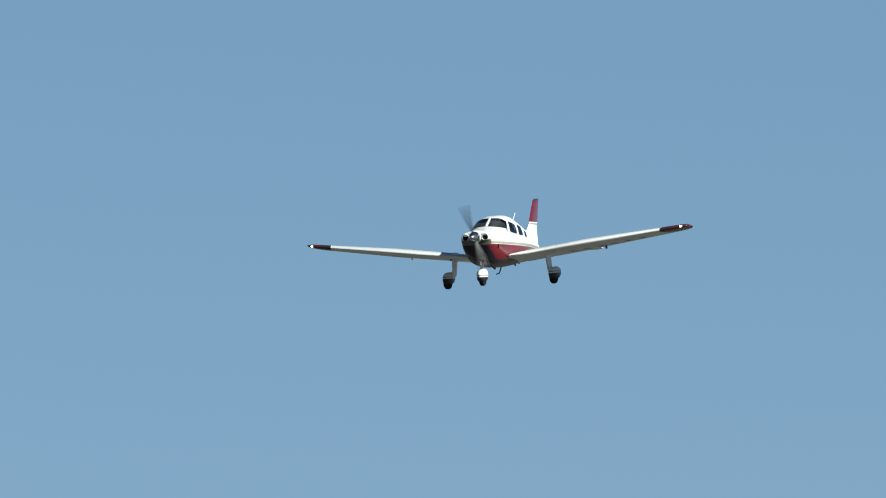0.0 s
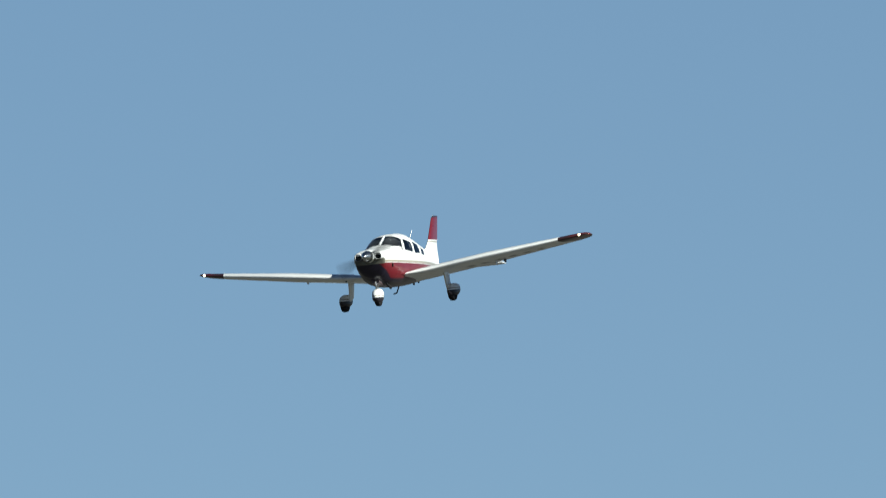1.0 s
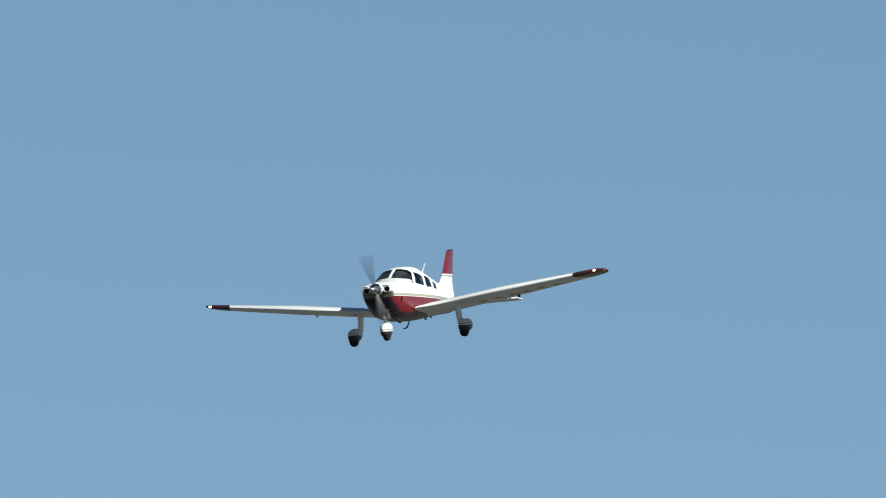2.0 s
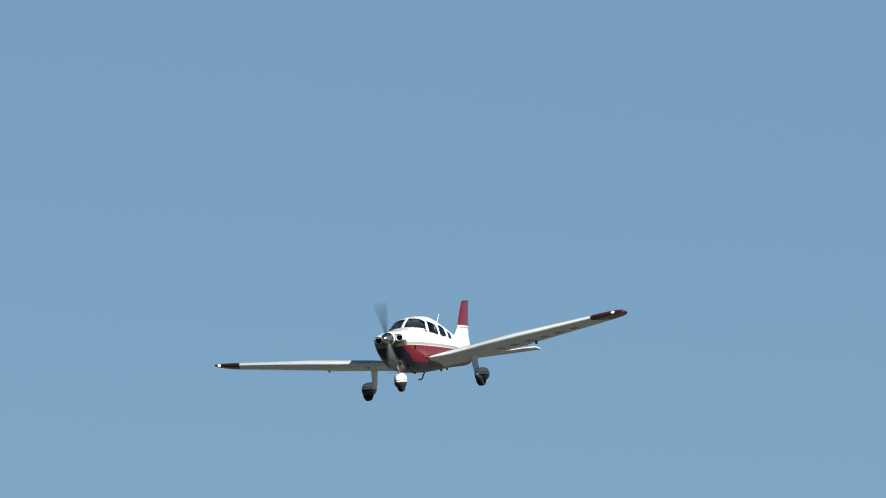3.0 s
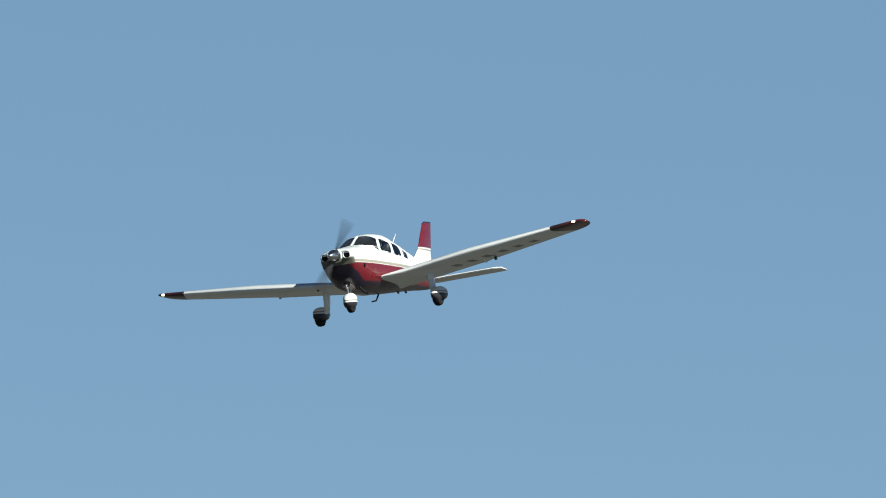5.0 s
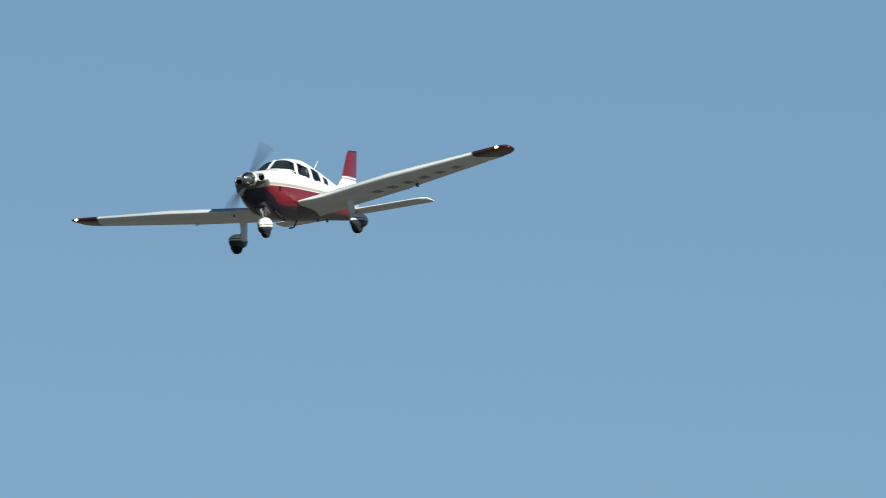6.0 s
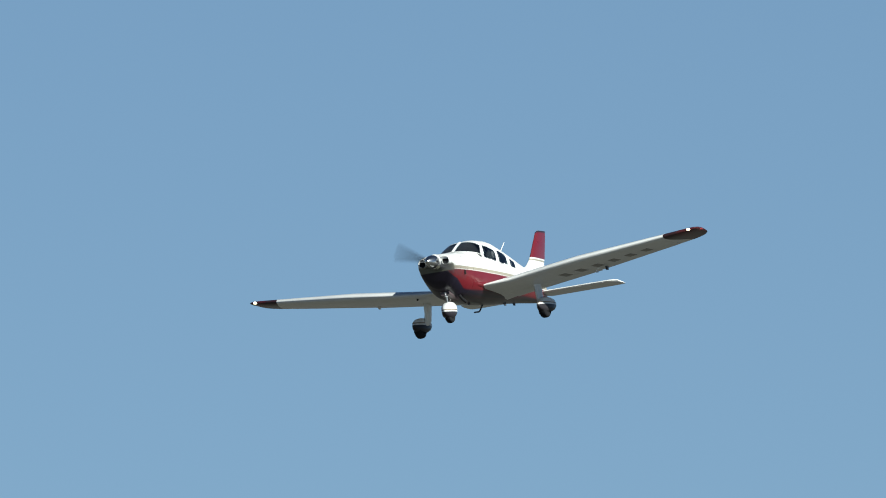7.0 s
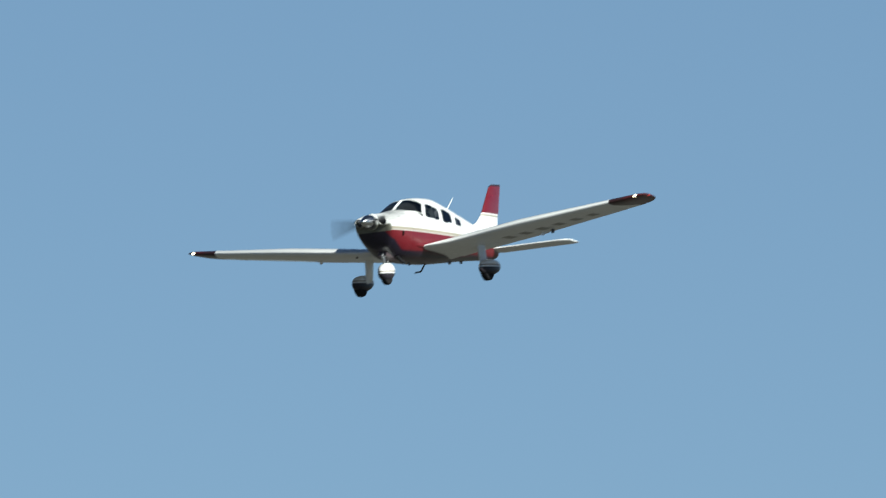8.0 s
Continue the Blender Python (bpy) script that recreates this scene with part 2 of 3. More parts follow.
def hull_side(s, z, side=1, grow=0.0):
    """Point of the upper skin at station s and height z on one side."""
    w, zb, zm, zt = (curve_at(COLS[0], c, s) for c in COLS[1:])
    n = boxy(s)
    f = min(max((z - zm) / (zt - zm + grow), 0), 0.9995)
    return L(s, side * (w + grow) * (1 - f**n) ** (1 / n), z)


# window outlines as (metres aft, height), on the port side
def rounded(corners, cut=0.16):
    """The outline with each corner turned into a small arc."""
    out = []
    n = len(corners)
    for i, (x, z) in enumerate(corners):
        (xa, za), (xb, zb) = corners[i - 1], corners[(i + 1) % n]
        p, q = (x + (xa - x) * cut, z + (za - z) * cut), (x + (xb - x) * cut, z + (zb - z) * cut)
        for k in (0.0, 0.5, 1.0):
            a, b, c = (1 - k) ** 2, 2 * k * (1 - k), k * k
            out.append((a * p[0] + b * x + c * q[0], a * p[1] + b * z + c * q[1]))
    return out


SIDE_WINDOWS = [rounded(c) for c in (
    [(2.02, 1.475), (2.68, 1.395), (2.79, 1.67), (2.28, 1.785)],
    [(2.82, 1.38), (3.36, 1.34), (3.45, 1.59), (2.94, 1.69)],
    [(3.52, 1.33), (3.89, 1.285), (3.98, 1.445), (3.65, 1.52)],
)]


def inside(poly, x, y):
    hit = False
    for (x0, y0), (x1, y1) in zip(poly, poly[1:] + poly[:1]):
        if (y0 > y) != (y1 > y) and x < (x1 - x0) * (y - y0) / (y1 - y0) + x0:
            hit = not hit
    return hit


def shield_edge(f):
    """Station of the windscreen's lower edge, f from 0 at the middle to 1 at the side."""
    return 1.555 + 0.43 * f**4.5


def shield_point(f, g, side, grow=0.012):
    """The windscreen, f from the middle post out, g from its lower edge up."""
    s0, s1 = shield_edge(f), 2.10 + 0.10 * f**2
    s = s0 + (s1 - s0) * g
    w, zb, zm, zt = (curve_at(COLS[0], c, s) for c in COLS[1:])
    y = 0.551 * f * (1 - 0.20 * g)
    # sit on the skin: height from the section at this breadth
    n = boxy(s)
    fz = max(1 - (y / (w + grow)) ** n, 0) ** (1 / n)
    return L(s, side * y, zm + (zt - zm + grow) * fz)


def in_shield(s, y, z):
    """Whether a point of the skin lies under the windscreen."""
    if not 1.5 < s < 2.3 or z < 1.4:
        return False
    g = 0.5
    for _ in range(4):
        f = abs(y) / (0.551 * (1 - 0.20 * g))
        s0, s1 = shield_edge(min(f, 1)), 2.10 + 0.10 * f**2
        g = min(max((s - s0) / (s1 - s0), -0.2), 1.2)
    return 0.06 < f < 0.952 and 0.03 < g < 0.97


def cut_skin(grow, s0, s1, step, around=120):
    """The hull with its window openings left out."""
    bm = bmesh.new()
    ss = list(np.arange(s0, s1, step)) + [s1]
    rows = [[bm.verts.new(hull(s, 2 * math.pi * i / around, grow)) for i in range(around)] for s in ss]
    for r, (a, b) in enumerate(zip(rows, rows[1:])):
        sm = (ss[r] + ss[r + 1]) / 2
        for i in range(around):
            j = (i + 1) % around
            c = (a[i].co + a[j].co + b[i].co + b[j].co) / 4
            z = c.z + OZ
            if any(inside(p, sm, z) for p in SIDE_WINDOWS) and abs(c.y) > 0.15 or in_shield(sm, c.y, z):
                continue
            bm.faces.new((a[i], a[j], b[j], b[i]))
    return bm, rows


def make_fuselage(plane):
    bm, rows = cut_skin(0.0, 0.42, 1.318, 0.015)
    bm.faces.new(rows[0])
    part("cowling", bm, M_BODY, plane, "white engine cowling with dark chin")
    bm, rows = cut_skin(0.0, 1.322, 6.74, 0.018, 160)
    bm.faces.new(rows[-1][::-1])
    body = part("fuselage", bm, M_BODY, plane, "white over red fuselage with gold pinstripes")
    bm, rows = cut_skin(-0.03, 1.62, 4.4, 0.04)
    bm.faces.new(rows[0])
    bm.faces.new(rows[-1][::-1])
    part("cabin_lining", bm, M_LINING, body, "dark grey cabin lining")
    return body


def make_windows(plane, body):
    for side in (1, -1):
        for poly in SIDE_WINDOWS:
            cx, cz = sum(p[0] for p in poly) / len(poly), sum(p[1] for p in poly) / len(poly)
            # the pane, laid on the skin in rings from the middle outward
            edge = []
            for (x0, z0), (x1, z1) in zip(poly, poly[1:] + poly[:1]):
                edge += [(x0 + (x1 - x0) * k / 3, z0 + (z1 - z0) * k / 3) for k in range(3)]
            rings = []
            for f in (0.05, 0.35, 0.7, 1.0, 1.04):
                rings.append([hull_side(cx + (x - cx) * f, cz + (z - cz) * f, side, 0.006) for x, z in edge])
            pane = part("window", skin(rings, caps=(True, False)), M_GLASS, plane, "dark tinted cabin window")
            pane.visible_shadow = False
            rings = [[hull_side(cx + (x - cx) * f, cz + (z - cz) * f, side, g) for x, z in edge] for f, g in ((1.0, 0.0), (1.0, 0.008), (1.03, 0.007), (1.045, 0.0))]
            part("window_frame", skin(rings, caps=(False, False)), M_WHITE, pane)
        rings = [[shield_point(0.04 + 0.925 * i / 16, k / 10, side) for i in range(17)] for k in range(11)]
        pane = part("windscreen", skin(rings, closed=False, caps=(False, False)), M_GLASS, plane, "dark tinted windscreen half")
        outline = ([(0.04 + 0.925 * i / 16, 0) for i in range(17)] + [(0.965, k / 10) for k in range(1, 11)]
                   + [(0.965 - 0.925 * i / 16, 1) for i in range(1, 17)] + [(0.04, 1 - k / 10) for k in range(1, 11)])
        part("windscreen_frame", tube([shield_point(f, g, side, 0.009) for f, g in outline], 0.011, 6), M_WHITE, pane)
    post = [shield_point(0.0, k / 8, 1, 0.016) for k in range(9)]
    part("windscreen_post", tube(post, 0.024, 8), M_WHITE, plane)


def make_cabin(plane):
    for s in (2.55, 3.45):
        for side in (1, -1):
            y = side * 0.27
            back = skin([ring(L(s + 0.16 + 0.12 * k, y, 0.88 + 0.55 * k), Vector((0, 1, 0)), Vector((1, 0, 0.2)).normalized(), 0.21 - 0.03 * k, 0.06, 16, 4) for k in (0, 0.33, 0.66, 1)])
            seat = part("seat", back, M_SEAT, plane, "dark grey leather cabin seat")
            part("seat_cushion", skin([ring(L(s - 0.06, y, z), Vector((0, 1, 0)), Vector((1, 0, 0)), 0.22, 0.24, 16, 4) for z in (0.76, 0.80, 0.88, 0.90)]), M_SEAT, seat)
            part("headrest", skin([ring(L(s + 0.29, y, z), Vector((0, 1, 0)), Vector((1, 0, 0)), r, 0.05, 16, 3) for z, r in ((1.46, 0.11), (1.48, 0.13), (1.60, 0.13), (1.63, 0.10))]), M_REST, seat, "pale headrest")
    panel = skin([[L(s, y, z) for y, z in ((-0.5, 1.2), (0.5, 1.2), (0.5, 1.46), (0.25, 1.53), (-0.25, 1.53), (-0.5, 1.46))] for s in (1.78, 1.92)])
    part("instrument_panel", panel, M_LINING, plane)


def make_nose(plane):
    """Air intakes with bright lips, the jaw, exhaust and the cowl's small openings."""
    for side in (1, -1):
        c = L(0.475, side * 0.28, 1.385)
        lip = revolve([(0.0, 0.122), (0.045, 0.114), (0.066, 0.102), (0.072, 0.090), (0.060, 0.080), (0.0, 0.075)], c, 28, caps=(False, False))
        ob = part("intake_ring", lip, M_BODY, plane, "round cowl air intake")
        # shallow closed pocket, its near-black colour stands for the shade of a deep duct
        part("intake_shade", revolve([(0.060, 0.080), (0.046, 0.078), (0.044, 0.01)], c, 24, caps=(False, True)), M_DARK, ob, "near-black disc standing for the shade in the intake")
    # raised collar behind the spinner
    part("spinner_collar", revolve([(0.0, 0.18), (0.05, 0.17), (0.07, 0.155), (0.072, 0.10)], L(0.46, 0, 1.385), 32), M_BODY, plane)
    # chin inlet, carburettor intake
    part("chin_inlet", skin([ring(L(s, 0, z), Vector((0, 1, 0)), Vector((0, 0, 1)), w, h, 20, 3) for s, z, w, h in ((0.84, 0.70, 0.10, 0.04), (0.82, 0.705, 0.11, 0.05), (0.98, 0.66, 0.13, 0.06), (1.35, 0.58, 0.12, 0.04))]), M_CHIN, plane, "pinkish grey chin inlet")
    part("exhaust_pipe", tube([L(1.10, 0.22, 0.64), L(1.22, 0.24, 0.55), L(1.38, 0.25, 0.49)], 0.034, 12), M_BLACK, plane, "sooty exhaust pipe")
    # louvre on the cheek
    for side in (1, -1):
        q = hull_side(0.98, 1.475, side, 0.002)
        part("cowl_hinge", slab([q + Vector((0.05, 0, -0.008)), q + Vector((-0.05, 0, -0.008)), q + Vector((-0.05, 0, 0.008)), q + Vector((0.05, 0, 0.008))], 0.012, (0, 1, 0.3 * side)), M_STEEL, plane)
    p = hull(0.88, 0.0) + Vector((0, 0, -0.10))
    part("cowl_latch", slab([p + Vector((0.02, 0, -0.05)), p + Vector((-0.02, 0, -0.05)), p + Vector((-0.02, 0, 0.05)), p + Vector((0.02, 0, 0.05))], 0.03, (0, 1, 0)), M_DARK, plane)


# ---------------------------------------------------------------- wings and tail
def foil(f, thick, camber=0.02):
    """Half thickness and camber line of a wing section at chord fraction f."""
    t = 5 * thick * (0.2969 * math.sqrt(f) - 0.126 * f - 0.3516 * f * f + 0.2843 * f**3 - 0.1036 * f**4)
    return t, 4 * camber * f * (1 - f)


def section(le, te, thick, f0=0.0, f1=1.0, n=16, camber=0.02, drop=0.0):
    """Ring of a wing section between chord fractions, from the upper rear round the front to the lower rear.
    drop: degrees by which the piece is turned down about its front."""
    le, te = Vector(le), Vector(te)
    chord = (te - le).length
    ahead = (te - le) / chord
    up = Vector((0, 0, 1)) - ahead * ahead.z
    up.normalize()
    fs = [f0 + (f1 - f0) * (1 - math.cos(math.pi * k / n)) / 2 for k in range(n + 1)]
    pts = []
    for f, sign in [(f, 1) for f in reversed(fs)] + [(f, -1) for f in fs]:
        t, c = foil(max(f, 0.0), thick, camber)
        a, h = f * chord, (c + sign * max(t, 0.0015)) * chord
        if drop:
            hinge = f0 * chord
            ca, sa = math.cos(radians(drop)), math.sin(radians(drop))
            a, h = hinge + (a - hinge) * ca + h * sa, h * ca - (a - hinge) * sa
        pts.append(le + ahead * a + up * h)
    return pts


# span station: leading edge aft, trailing edge aft, height of leading edge, thickness
WING = [(0.35, 1.72, 3.62, 0.800, 0.06), (0.62, 1.80, 3.61, 0.838, 0.075), (1.10, 1.97, 3.60, 0.880, 0.13), (2.75, 2.00, 3.60, 1.080, 0.15),
        (4.72, 2.45, 3.55, 1.305, 0.14), (5.05, 2.52, 3.54, 1.344, 0.135), (5.25, 2.57, 3.51, 1.371, 0.125), (5.37, 2.61, 3.44, 1.387, 0.11), (5.45, 2.68, 3.33, 1.397, 0.09), (5.475, 2.80, 3.22, 1.40, 0.05)]
WCOLS = list(zip(*WING))


def wing_ring(y, side, f0=0.0, f1=1.0, n=16, drop=0.0):
    s0, s1, z, th = (float(np.interp(y, WCOLS[0], c)) for c in WCOLS[1:])
    return section(L(s0, side * y, z), L(s1, side * y, z - 0.105 * (s1 - s0)), th, f0, f1, n, 0.02, drop)


def make_wing(plane, side):
    wing = part("wing", skin([wing_ring(y, side, 0, 0.735) for y in (0.35, 0.5, 0.62, 0.85, 1.1, 1.9, 2.75, 3.4, 4.0, 4.72)]), M_WHITE, plane, "white tapered low wing")
    part("wing_root", skin([wing_ring(y, side, 0.73, 1.0) for y in (0.35, 0.62)]), M_WHITE, wing)
    part("flap", skin([wing_ring(y, side, 0.742, 1.0, 10, 2.0) for y in (0.635, 1.1, 1.9, 2.75)]), M_WHITE, wing, "white flap")
    part("aileron", skin([wing_ring(y, side, 0.742, 1.0, 10, 0.5) for y in (2.77, 3.4, 4.0, 4.705)]), M_WHITE, wing)
    # red cuff that swells out of the fuselage ahead of the wing root
    cuff = [(1.34, 0.485, 0.88, 0.004), (1.40, 0.485, 0.878, 0.026), (1.52, 0.49, 0.872, 0.046), (1.66, 0.50, 0.866, 0.060), (1.85, 0.51, 0.86, 0.068), (2.15, 0.52, 0.86, 0.065)]
    part("root_fairing", skin([ring(L(s, side * y, z), Vector((0, 1, 0)), Vector((0, 0, 1)), r, r * 1.25, 20) for s, y, z, r in cuff]), M_BODY, wing, "glossy red wing root fairing")
    part("wing_tip", skin([wing_ring(y, side) for y in (4.72, 4.9, 5.05, 5.15, 5.25, 5.31, 5.37, 5.42, 5.45, 5.475)]), M_TIP, wing, "red wing tip")
    # lamp let into the leading edge of the tip, and the coloured position lamp behind it
    s0 = float(np.interp(5.27, WCOLS[0], WCOLS[1]))
    z0 = float(np.interp(5.27, WCOLS[0], WCOLS[3]))
    shape = ((-0.05, 0.025, 0.015), (-0.02, 0.040, 0.026), (0.005, 0.044, 0.029), (0.022, 0.034, 0.020), (0.03, 0.008, 0.006))
    lamp = skin([ring(L(s0 + 0.015 - d, side * 5.29, z0), Vector((0, 1, 0.1 * side)), Vector((0, 0, 1)), ry, rz, 16) for d, ry, rz in shape])
    part("landing_lamp", lamp, M_LAMP, wing, "glowing white landing lamp")
    part("position_lamp", skin([ring(L(s, side * y, 1.376), Vector((1, 0, 0)), Vector((0, 0, 1)), r, r * 0.6, 12) for s, y, r in ((2.90, 5.38, 0.05), (2.92, 5.45, 0.045), (2.94, 5.485, 0.022))]), M_RED_LENS if side > 0 else M_GREEN_LENS, wing, "red position lamp" if side > 0 else "green position lamp")
    # flap and aileron hinge brackets under the trailing edge
    for y, h in ((1.2, 0.02), (2.66, 0.12), (3.6, 0.02), (4.4, 0.02)):
        z = float(np.interp(y, WCOLS[0], WCOLS[3])) - 0.10
        sb = 3.18 + 0.05
        bm = slab([L(sb, side * y, z + 0.06), L(sb + 0.22, side * y, z + 0.02), L(sb + 0.26, side * y, z - h), L(sb + 0.16, side * y, z - h - 0.01), L(sb + 0.03, side * y, z - 0.02)], 0.018, (0, 1, 0))
        part("hinge_bracket", bm, M_WHITE, wing)
    # fuel drain and vent
    part("fuel_vent", tube([L(2.35, side * 2.3, 1.0), L(2.36, side * 2.3, 0.93), L(2.32, side * 2.3, 0.915)], 0.012, 8), M_STEEL, wing)
    if side > 0:
        return wing
    zd = float(np.interp(1.2, WCOLS[0], WCOLS[3])) - 0.125
    part("fuel_drain", revolve([(0.0, 0.022), (0.06, 0.022)], L(2.13, side * 1.2, zd), 14, axis=(0, 0, 1), up=(1, 0, 0)), M_DARK, wing, "dark fuel drain cup")
    return wing


def make_marks(plane, wing):
    """Large marking under the port wing, as plain bars of its size."""
    for i in range(6):
        y = 2.14 + 0.39 * i
        s0, s1, z, th = (float(np.interp(y, WCOLS[0], c)) for c in WCOLS[1:])
        chord = s1 - s0
        bm = bmesh.new()
        for a, b, y0, y1 in ((0.38, 0.67, -0.085, 0.085),):
            rings = []
            for k in range(7):
                f = a + (b - a) * k / 6
                t, c = foil(f, th)
                rings.append([L(s0 + f * chord, y + yy, z + 0.1165 * yy - 0.105 * f * chord + (c - t) * chord - g) for yy, g in ((y0, 0.003), (y1, 0.003), (y1, -0.004), (y0, -0.004))])
            skin(rings, bm=bm)
        part("registration_bar", bm, M_MARK, wing, "dark marking bars under the wing", smooth=False)


def make_tail(plane):
    # fin: leading edge aft, trailing edge aft, height
    shape = [(5.25, 6.98, 1.10, 0.10), (5.62, 6.93, 1.42, 0.10), (5.86, 6.94, 1.50, 0.10), (6.07, 6.97, 1.63, 0.10), (6.18, 7.04, 1.73, 0.10), (6.66, 7.25, 2.285, 0.09), (6.74, 7.27, 2.325, 0.07), (6.82, 7.25, 2.345, 0.03)]

    def ring_at(row, f0, f1, n=12):
        s0, s1, z, th = row
        chord = s1 - s0
        fs = [f0 + (f1 - f0) * (1 - math.cos(math.pi * k / n)) / 2 for k in range(n + 1)]
        return [L(s0 + f * chord, sg * max(foil(f, th, 0)[0], 0.002) * chord, z) for f, sg in [(f, 1) for f in reversed(fs)] + [(f, -1) for f in fs]]

    fin = part("fin", skin([ring_at(r, 0, 0.626) for r in shape]), M_FIN, plane, "white fin with red upper half")
    part("rudder", skin([ring_at(r, 0.630, 1.0, 8) for r in shape]), M_FIN, fin, "white rudder with red upper half")
    part("beacon", revolve([(0, 0.014), (0.03, 0.014), (0.04, 0.006)], L(6.83, 0, 2.315), 14, axis=(0, 0, 1), up=(1, 0, 0)), M_CHROME, fin, "small clear beacon")
    part("fin_lamp", revolve([(-0.02, 0.016), (0.0, 0.02), (0.018, 0.014), (0.024, 0.004)], L(6.70, 0, 2.29), 12), M_CHROME, fin, "small clear lamp")
    for side in (1, -1):
        rows = [(0.10, 6.18, 6.98, 0.905, 0.11), (1.0, 6.20, 6.98, 0.905, 0.11), (1.74, 6.22, 6.98, 0.905, 0.11), (1.85, 6.28, 6.97, 0.91, 0.09), (1.905, 6.42, 6.95, 0.915, 0.05)]
        stab = part("stabilator", skin([section(L(a, side * y, z), L(b, side * y, z - 0.06), th, 0, 0.86, 12, 0) for y, a, b, z, th in rows]), M_WHITE, plane, "white all-moving tailplane half")
        part("trim_tab", skin([section(L(a, side * y, z), L(b, side * y, z - 0.06), th, 0.87, 1.0, 6, 0) for y, a, b, z, th in rows]), M_WHITE, stab)


# ---------------------------------------------------------------- undercarriage
def pant(c, length, width, low, high, nose=0.42):
    """A drop-shaped wheel fairing, open below."""
    prof = [(0.0, 0.08), (0.04, 0.38), (0.12, 0.66), (0.25, 0.90), (0.42, 1.0), (0.6, 0.95), (0.78, 0.74), (0.92, 0.42), (1.0, 0.12)]
    rings = []
    for f, k in prof:
        x = c.x + length * (nose - f)
        zm = low + (high - low) * (0.45 + 0.15 * f)
        rings.append(ring(Vector((x, c.y, zm)), Vector((0, 1, 0)), Vector((0, 0, 1)), width / 2 * k, (high - low) / 2 * k, 24, 2.6))
    return skin(rings)


def wheel(c, r, w, parent):
    prof = [(-w / 2, r * 0.55), (-w / 2, r * 0.82), (-w * 0.38, r * 0.95), (-w * 0.15, r), (w * 0.15, r), (w * 0.38, r * 0.95), (w / 2, r * 0.82), (w / 2, r * 0.55)]
    tyre = part("tyre", revolve(prof, c, 32, axis=(0, 1, 0)), M_BLACK, parent, "black rubber tyre")
    part("hub", revolve([(-w * 0.52, r * 0.2), (-w * 0.52, r * 0.5), (w * 0.52, r * 0.5), (w * 0.52, r * 0.2)], c, 20, axis=(0, 1, 0)), M_DARK, tyre)


def make_gear(plane):
    for side in (1, -1):
        c = L(2.84, side * 1.52, 0.20)
        fair = part("wheel_fairing", pant(c, 1.04, 0.26, 0.09 - OZ, 0.445 - OZ, 0.345), M_PANT, plane, "white and dark grey wheel fairing")
        wheel(c, 0.22, 0.17, fair)
        rings = [ring(L(s, side * y, z), Vector((1, 0, 0)), Vector((0, 1, 0)), a, b, 18) for s, y, z, a, b in ((3.03, 1.33, 0.98, 0.20, 0.08), (3.03, 1.34, 0.75, 0.18, 0.07), (3.03, 1.36, 0.50, 0.15, 0.065), (3.02, 1.39, 0.34, 0.15, 0.07), (2.98, 1.43, 0.26, 0.10, 0.05))]
        leg = part("gear_leg", skin(rings), M_WHITE, plane, "faired white main gear leg")
        part("brake_line", tube([L(3.15, side * 1.36, 0.85), L(3.14, side * 1.38, 0.55), L(3.12, side * 1.44, 0.35)], 0.009, 6), M_ROD, leg)
    c = L(0.94, 0, 0.215)
    fair = part("wheel_fairing", pant(c, 0.68, 0.29, 0.12 - OZ, 0.50 - OZ, 0.45), M_NOSE_PANT, plane, "white nose wheel fairing")
    wheel(c, 0.185, 0.14, fair)
    leg = part("nose_gear_leg", tube([L(0.86, 0, 0.72), L(0.90, 0, 0.44)], 0.030, 12), M_STEEL, plane, "grey steel nose gear strut")
    part("torque_link", tube([L(0.93, 0.02, 0.66), L(1.04, 0.02, 0.57), L(0.95, 0.02, 0.47)], 0.014, 8), M_STEEL, leg)
    part("strut_collar", revolve([(0, 0.036), (0.09, 0.036), (0.10, 0.03)], L(0.87, 0, 0.62), 14, axis=(0, 0, 1), up=(1, 0, 0)), M_WHITE, leg)


# ---------------------------------------------------------------- propeller and fittings
HUB = L(0.31, 0, 1.39)


def make_propeller(plane):
    prop = new("propeller")
    prop.parent = plane
    tagged(prop, "two-blade metal propeller with polished spinner")
    cone = [(-0.04, 0.150), (0.04, 0.146), (0.12, 0.128), (0.20, 0.098), (0.27, 0.062), (0.315, 0.030), (0.33, 0.005)]
    part("spinner", revolve(cone, (0, 0, 0), 32), M_CHROME, prop, "polished aluminium spinner")
    for sg in (1, -1):
        rings = []
        for r, chord, twist, th in ((0.10, 0.09, 55, 0.05), (0.22, 0.105, 46, 0.035), (0.42, 0.115, 33, 0.022), (0.62, 0.11, 24, 0.016), (0.78, 0.095, 18, 0.012), (0.87, 0.075, 15, 0.009), (0.92, 0.04, 14, 0.005)):
            a = radians(twist)
            u = Vector((math.sin(a), sg * math.cos(a), 0))
            rings.append(ring(Vector((0.02, 0, sg * r)), u, Vector((math.cos(a), -sg * math.sin(a), 0)), chord / 2, th / 2 + 0.003, 14))
        part("blade", skin(rings), M_BLADE, prop, "dark grey metal blade")
    return prop


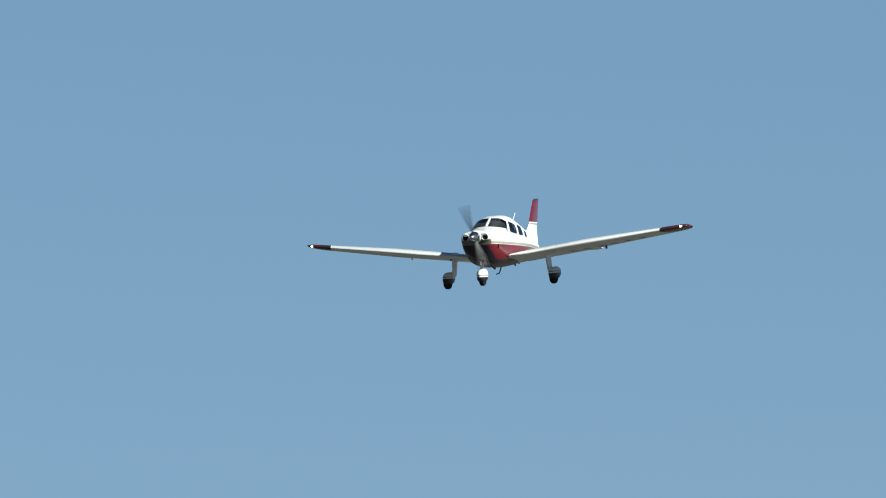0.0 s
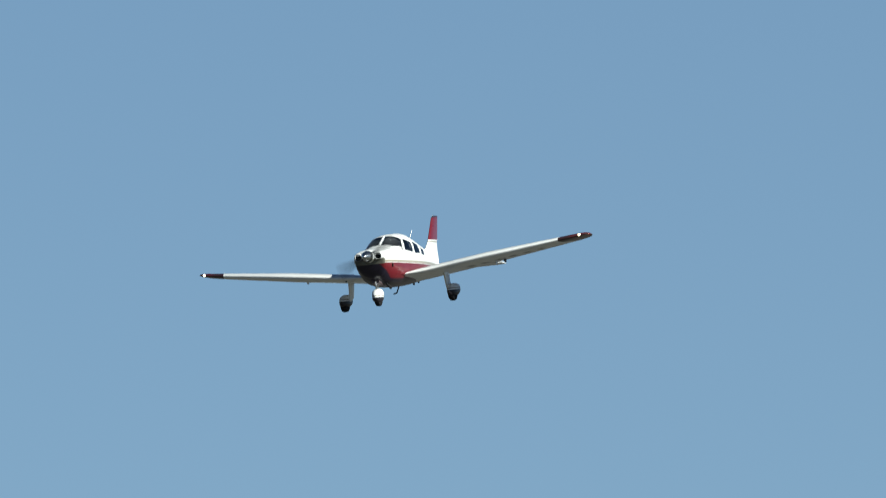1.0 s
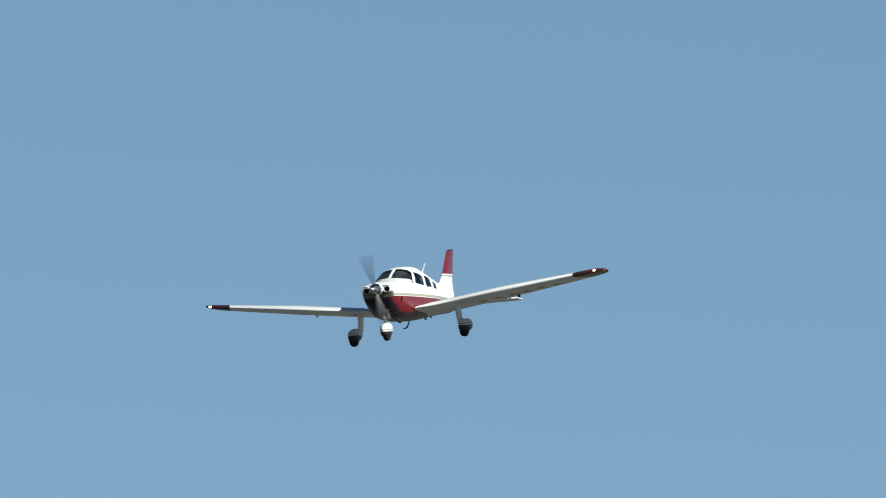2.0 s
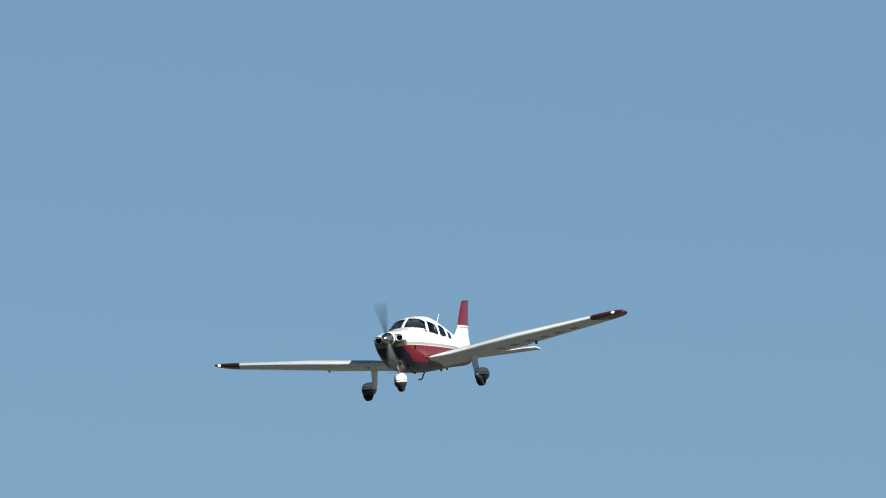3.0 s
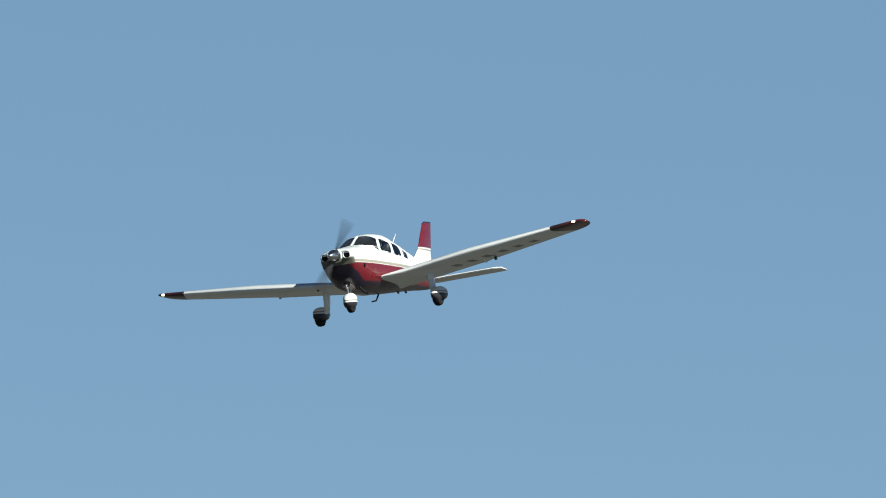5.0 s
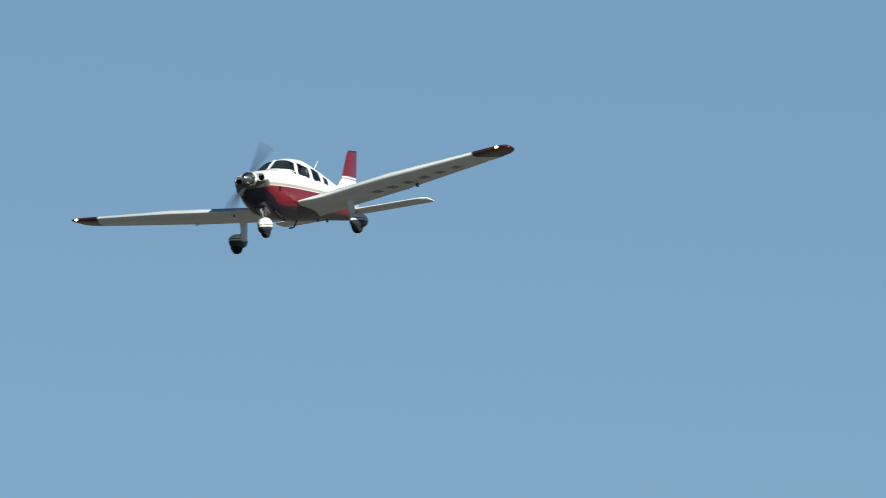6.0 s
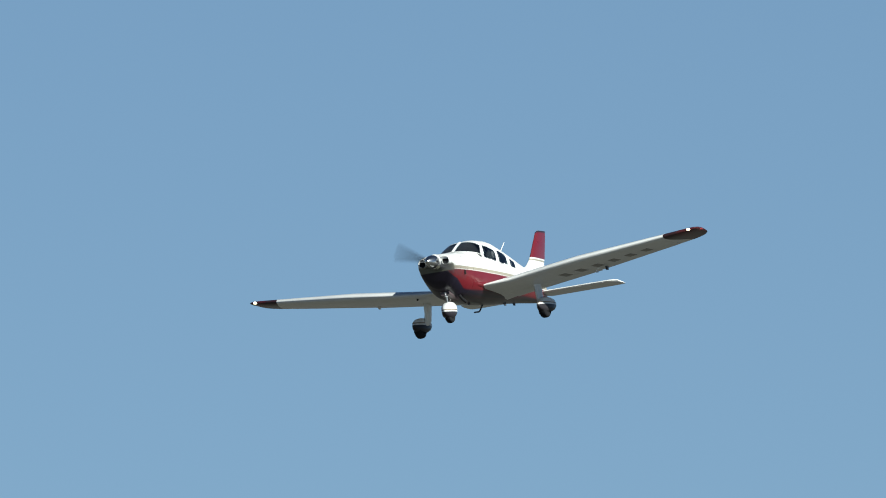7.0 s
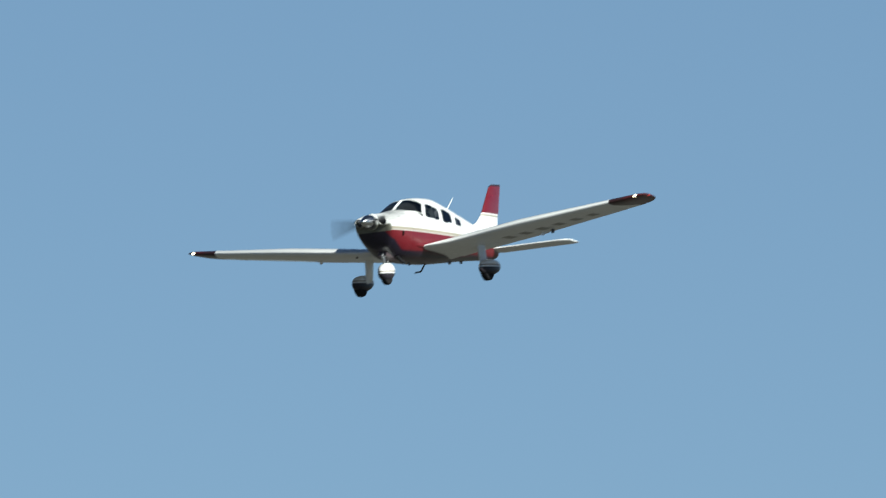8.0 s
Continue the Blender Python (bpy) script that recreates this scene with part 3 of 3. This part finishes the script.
def make_fittings(plane):
    part("roof_antenna", tube([L(4.28, 0, 1.65), L(4.46, 0, 1.79), L(4.74, 0, 2.00)], [0.018, 0.013, 0.008], 8), M_WHITE, plane, "white whip antenna on the roof")
    part("belly_antenna", tube([L(2.98, 0, 0.53), L(2.80, 0, 0.40), L(2.72, 0, 0.35), L(2.44, 0, 0.325)], 0.018, 8), M_ROD, plane, "bent dark rod antenna under the belly")
    for s, y in ((1.95, 0.05), (4.75, 0.0), (3.9, 0.12)):
        z = curve_at(COLS[0], COLS[2], s)
        part("belly_fin", slab([L(s, y, z + 0.03), L(s + 0.16, y, z + 0.03), L(s + 0.15, y, z - 0.045), L(s + 0.07, y, z - 0.045)], 0.02, (0, 1, 0)), M_ROD, plane)
    part("pitot_mast", slab([L(3.28, 2.94, 1.03), L(3.40, 2.94, 1.02), L(3.38, 2.94, 0.86), L(3.30, 2.94, 0.86)], 0.04, (0, 1, 0)), M_ROD, plane, "dark pitot mast under the wing")


# ---------------------------------------------------------------- the place
def make_ground():
    bm = bmesh.new()
    rings = []
    for r in [2, 4, 7, 11, 16, 24, 36, 55, 85, 130, 200, 320, 500, 800, 1300, 2200, 4500, 9000]:
        row = []
        for i in range(96):
            p = Vector((r * math.cos(2 * math.pi * i / 96), r * math.sin(2 * math.pi * i / 96), 0))
            p.z = 0.12 * noise.noise(p * 0.05) if 5 < r < 3000 else 0.0
            row.append(p)
        rings.append(row)
    skin(rings, caps=(True, False), bm=bm)
    me = bpy.data.meshes.new("ground")
    bmesh.ops.recalc_face_normals(bm, faces=bm.faces)
    bm.to_mesh(me)
    bm.free()
    for p in me.polygons:
        p.use_smooth = True
    me.materials.append(ground_material())
    tagged(new("ground", me), "dry green grass airfield under the flight path", "ground", kind="structure")


make_ground()
aircraft = tagged(new("light_aircraft"), "white and red low-wing propeller aircraft flying with fixed wheels", "aircraft")
fuselage = make_fuselage(aircraft)
make_windows(aircraft, fuselage)
make_cabin(aircraft)
make_nose(aircraft)
port_wing = make_wing(aircraft, 1)
make_wing(aircraft, -1)
make_marks(aircraft, port_wing)
make_tail(aircraft)
make_gear(aircraft)
propeller = make_propeller(aircraft)
make_fittings(aircraft)

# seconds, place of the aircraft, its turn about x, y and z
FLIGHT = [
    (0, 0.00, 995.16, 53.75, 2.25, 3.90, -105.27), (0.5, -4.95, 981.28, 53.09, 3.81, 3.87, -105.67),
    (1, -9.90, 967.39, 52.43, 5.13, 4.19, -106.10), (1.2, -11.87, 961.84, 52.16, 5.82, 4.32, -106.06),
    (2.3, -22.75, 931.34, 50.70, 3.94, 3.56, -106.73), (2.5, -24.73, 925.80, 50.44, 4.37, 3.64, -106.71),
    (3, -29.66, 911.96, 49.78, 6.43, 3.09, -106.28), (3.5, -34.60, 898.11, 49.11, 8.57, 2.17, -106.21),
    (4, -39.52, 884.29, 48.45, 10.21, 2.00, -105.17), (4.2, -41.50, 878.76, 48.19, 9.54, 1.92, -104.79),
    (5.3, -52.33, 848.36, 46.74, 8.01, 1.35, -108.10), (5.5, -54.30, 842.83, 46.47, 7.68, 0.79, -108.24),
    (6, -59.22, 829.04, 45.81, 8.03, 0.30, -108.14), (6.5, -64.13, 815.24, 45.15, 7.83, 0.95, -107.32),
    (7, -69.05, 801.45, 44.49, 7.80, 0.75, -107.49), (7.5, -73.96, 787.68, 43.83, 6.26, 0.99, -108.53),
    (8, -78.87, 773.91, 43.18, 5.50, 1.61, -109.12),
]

# propeller: seconds and blade angle
SPIN = [(0.0, 16), (0.5, -35), (1.0, 114), (2.5, 50), (3.0, 5), (3.5, 141), (4.0, 134), (5.5, -27), (6.0, 140),
        (6.5, 14), (7.0, 67), (7.5, 74), (8.0, 96)]


def motions():
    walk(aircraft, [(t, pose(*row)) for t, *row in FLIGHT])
    spin, turned, rows = SPIN, SPIN[0][1], []
    for (t0, a0), (t1, a1) in zip(spin, spin[1:]):
        n = round((t1 - t0) * FPS)
        # a two-blade propeller looks the same each half turn: go on by whole halves, just under a quarter turn a step at most
        halves = math.floor((88 * n - (a1 - a0)) / 180)
        gain = a1 - a0 + 180 * halves
        rows += [(t0 + k / FPS, turned + gain * k / n) for k in range(n)]
        turned += gain
    rows.append((spin[-1][0], turned))
    walk(propeller, [(t, pose(*HUB, a, 0, 0)) for t, a in rows])


motions()
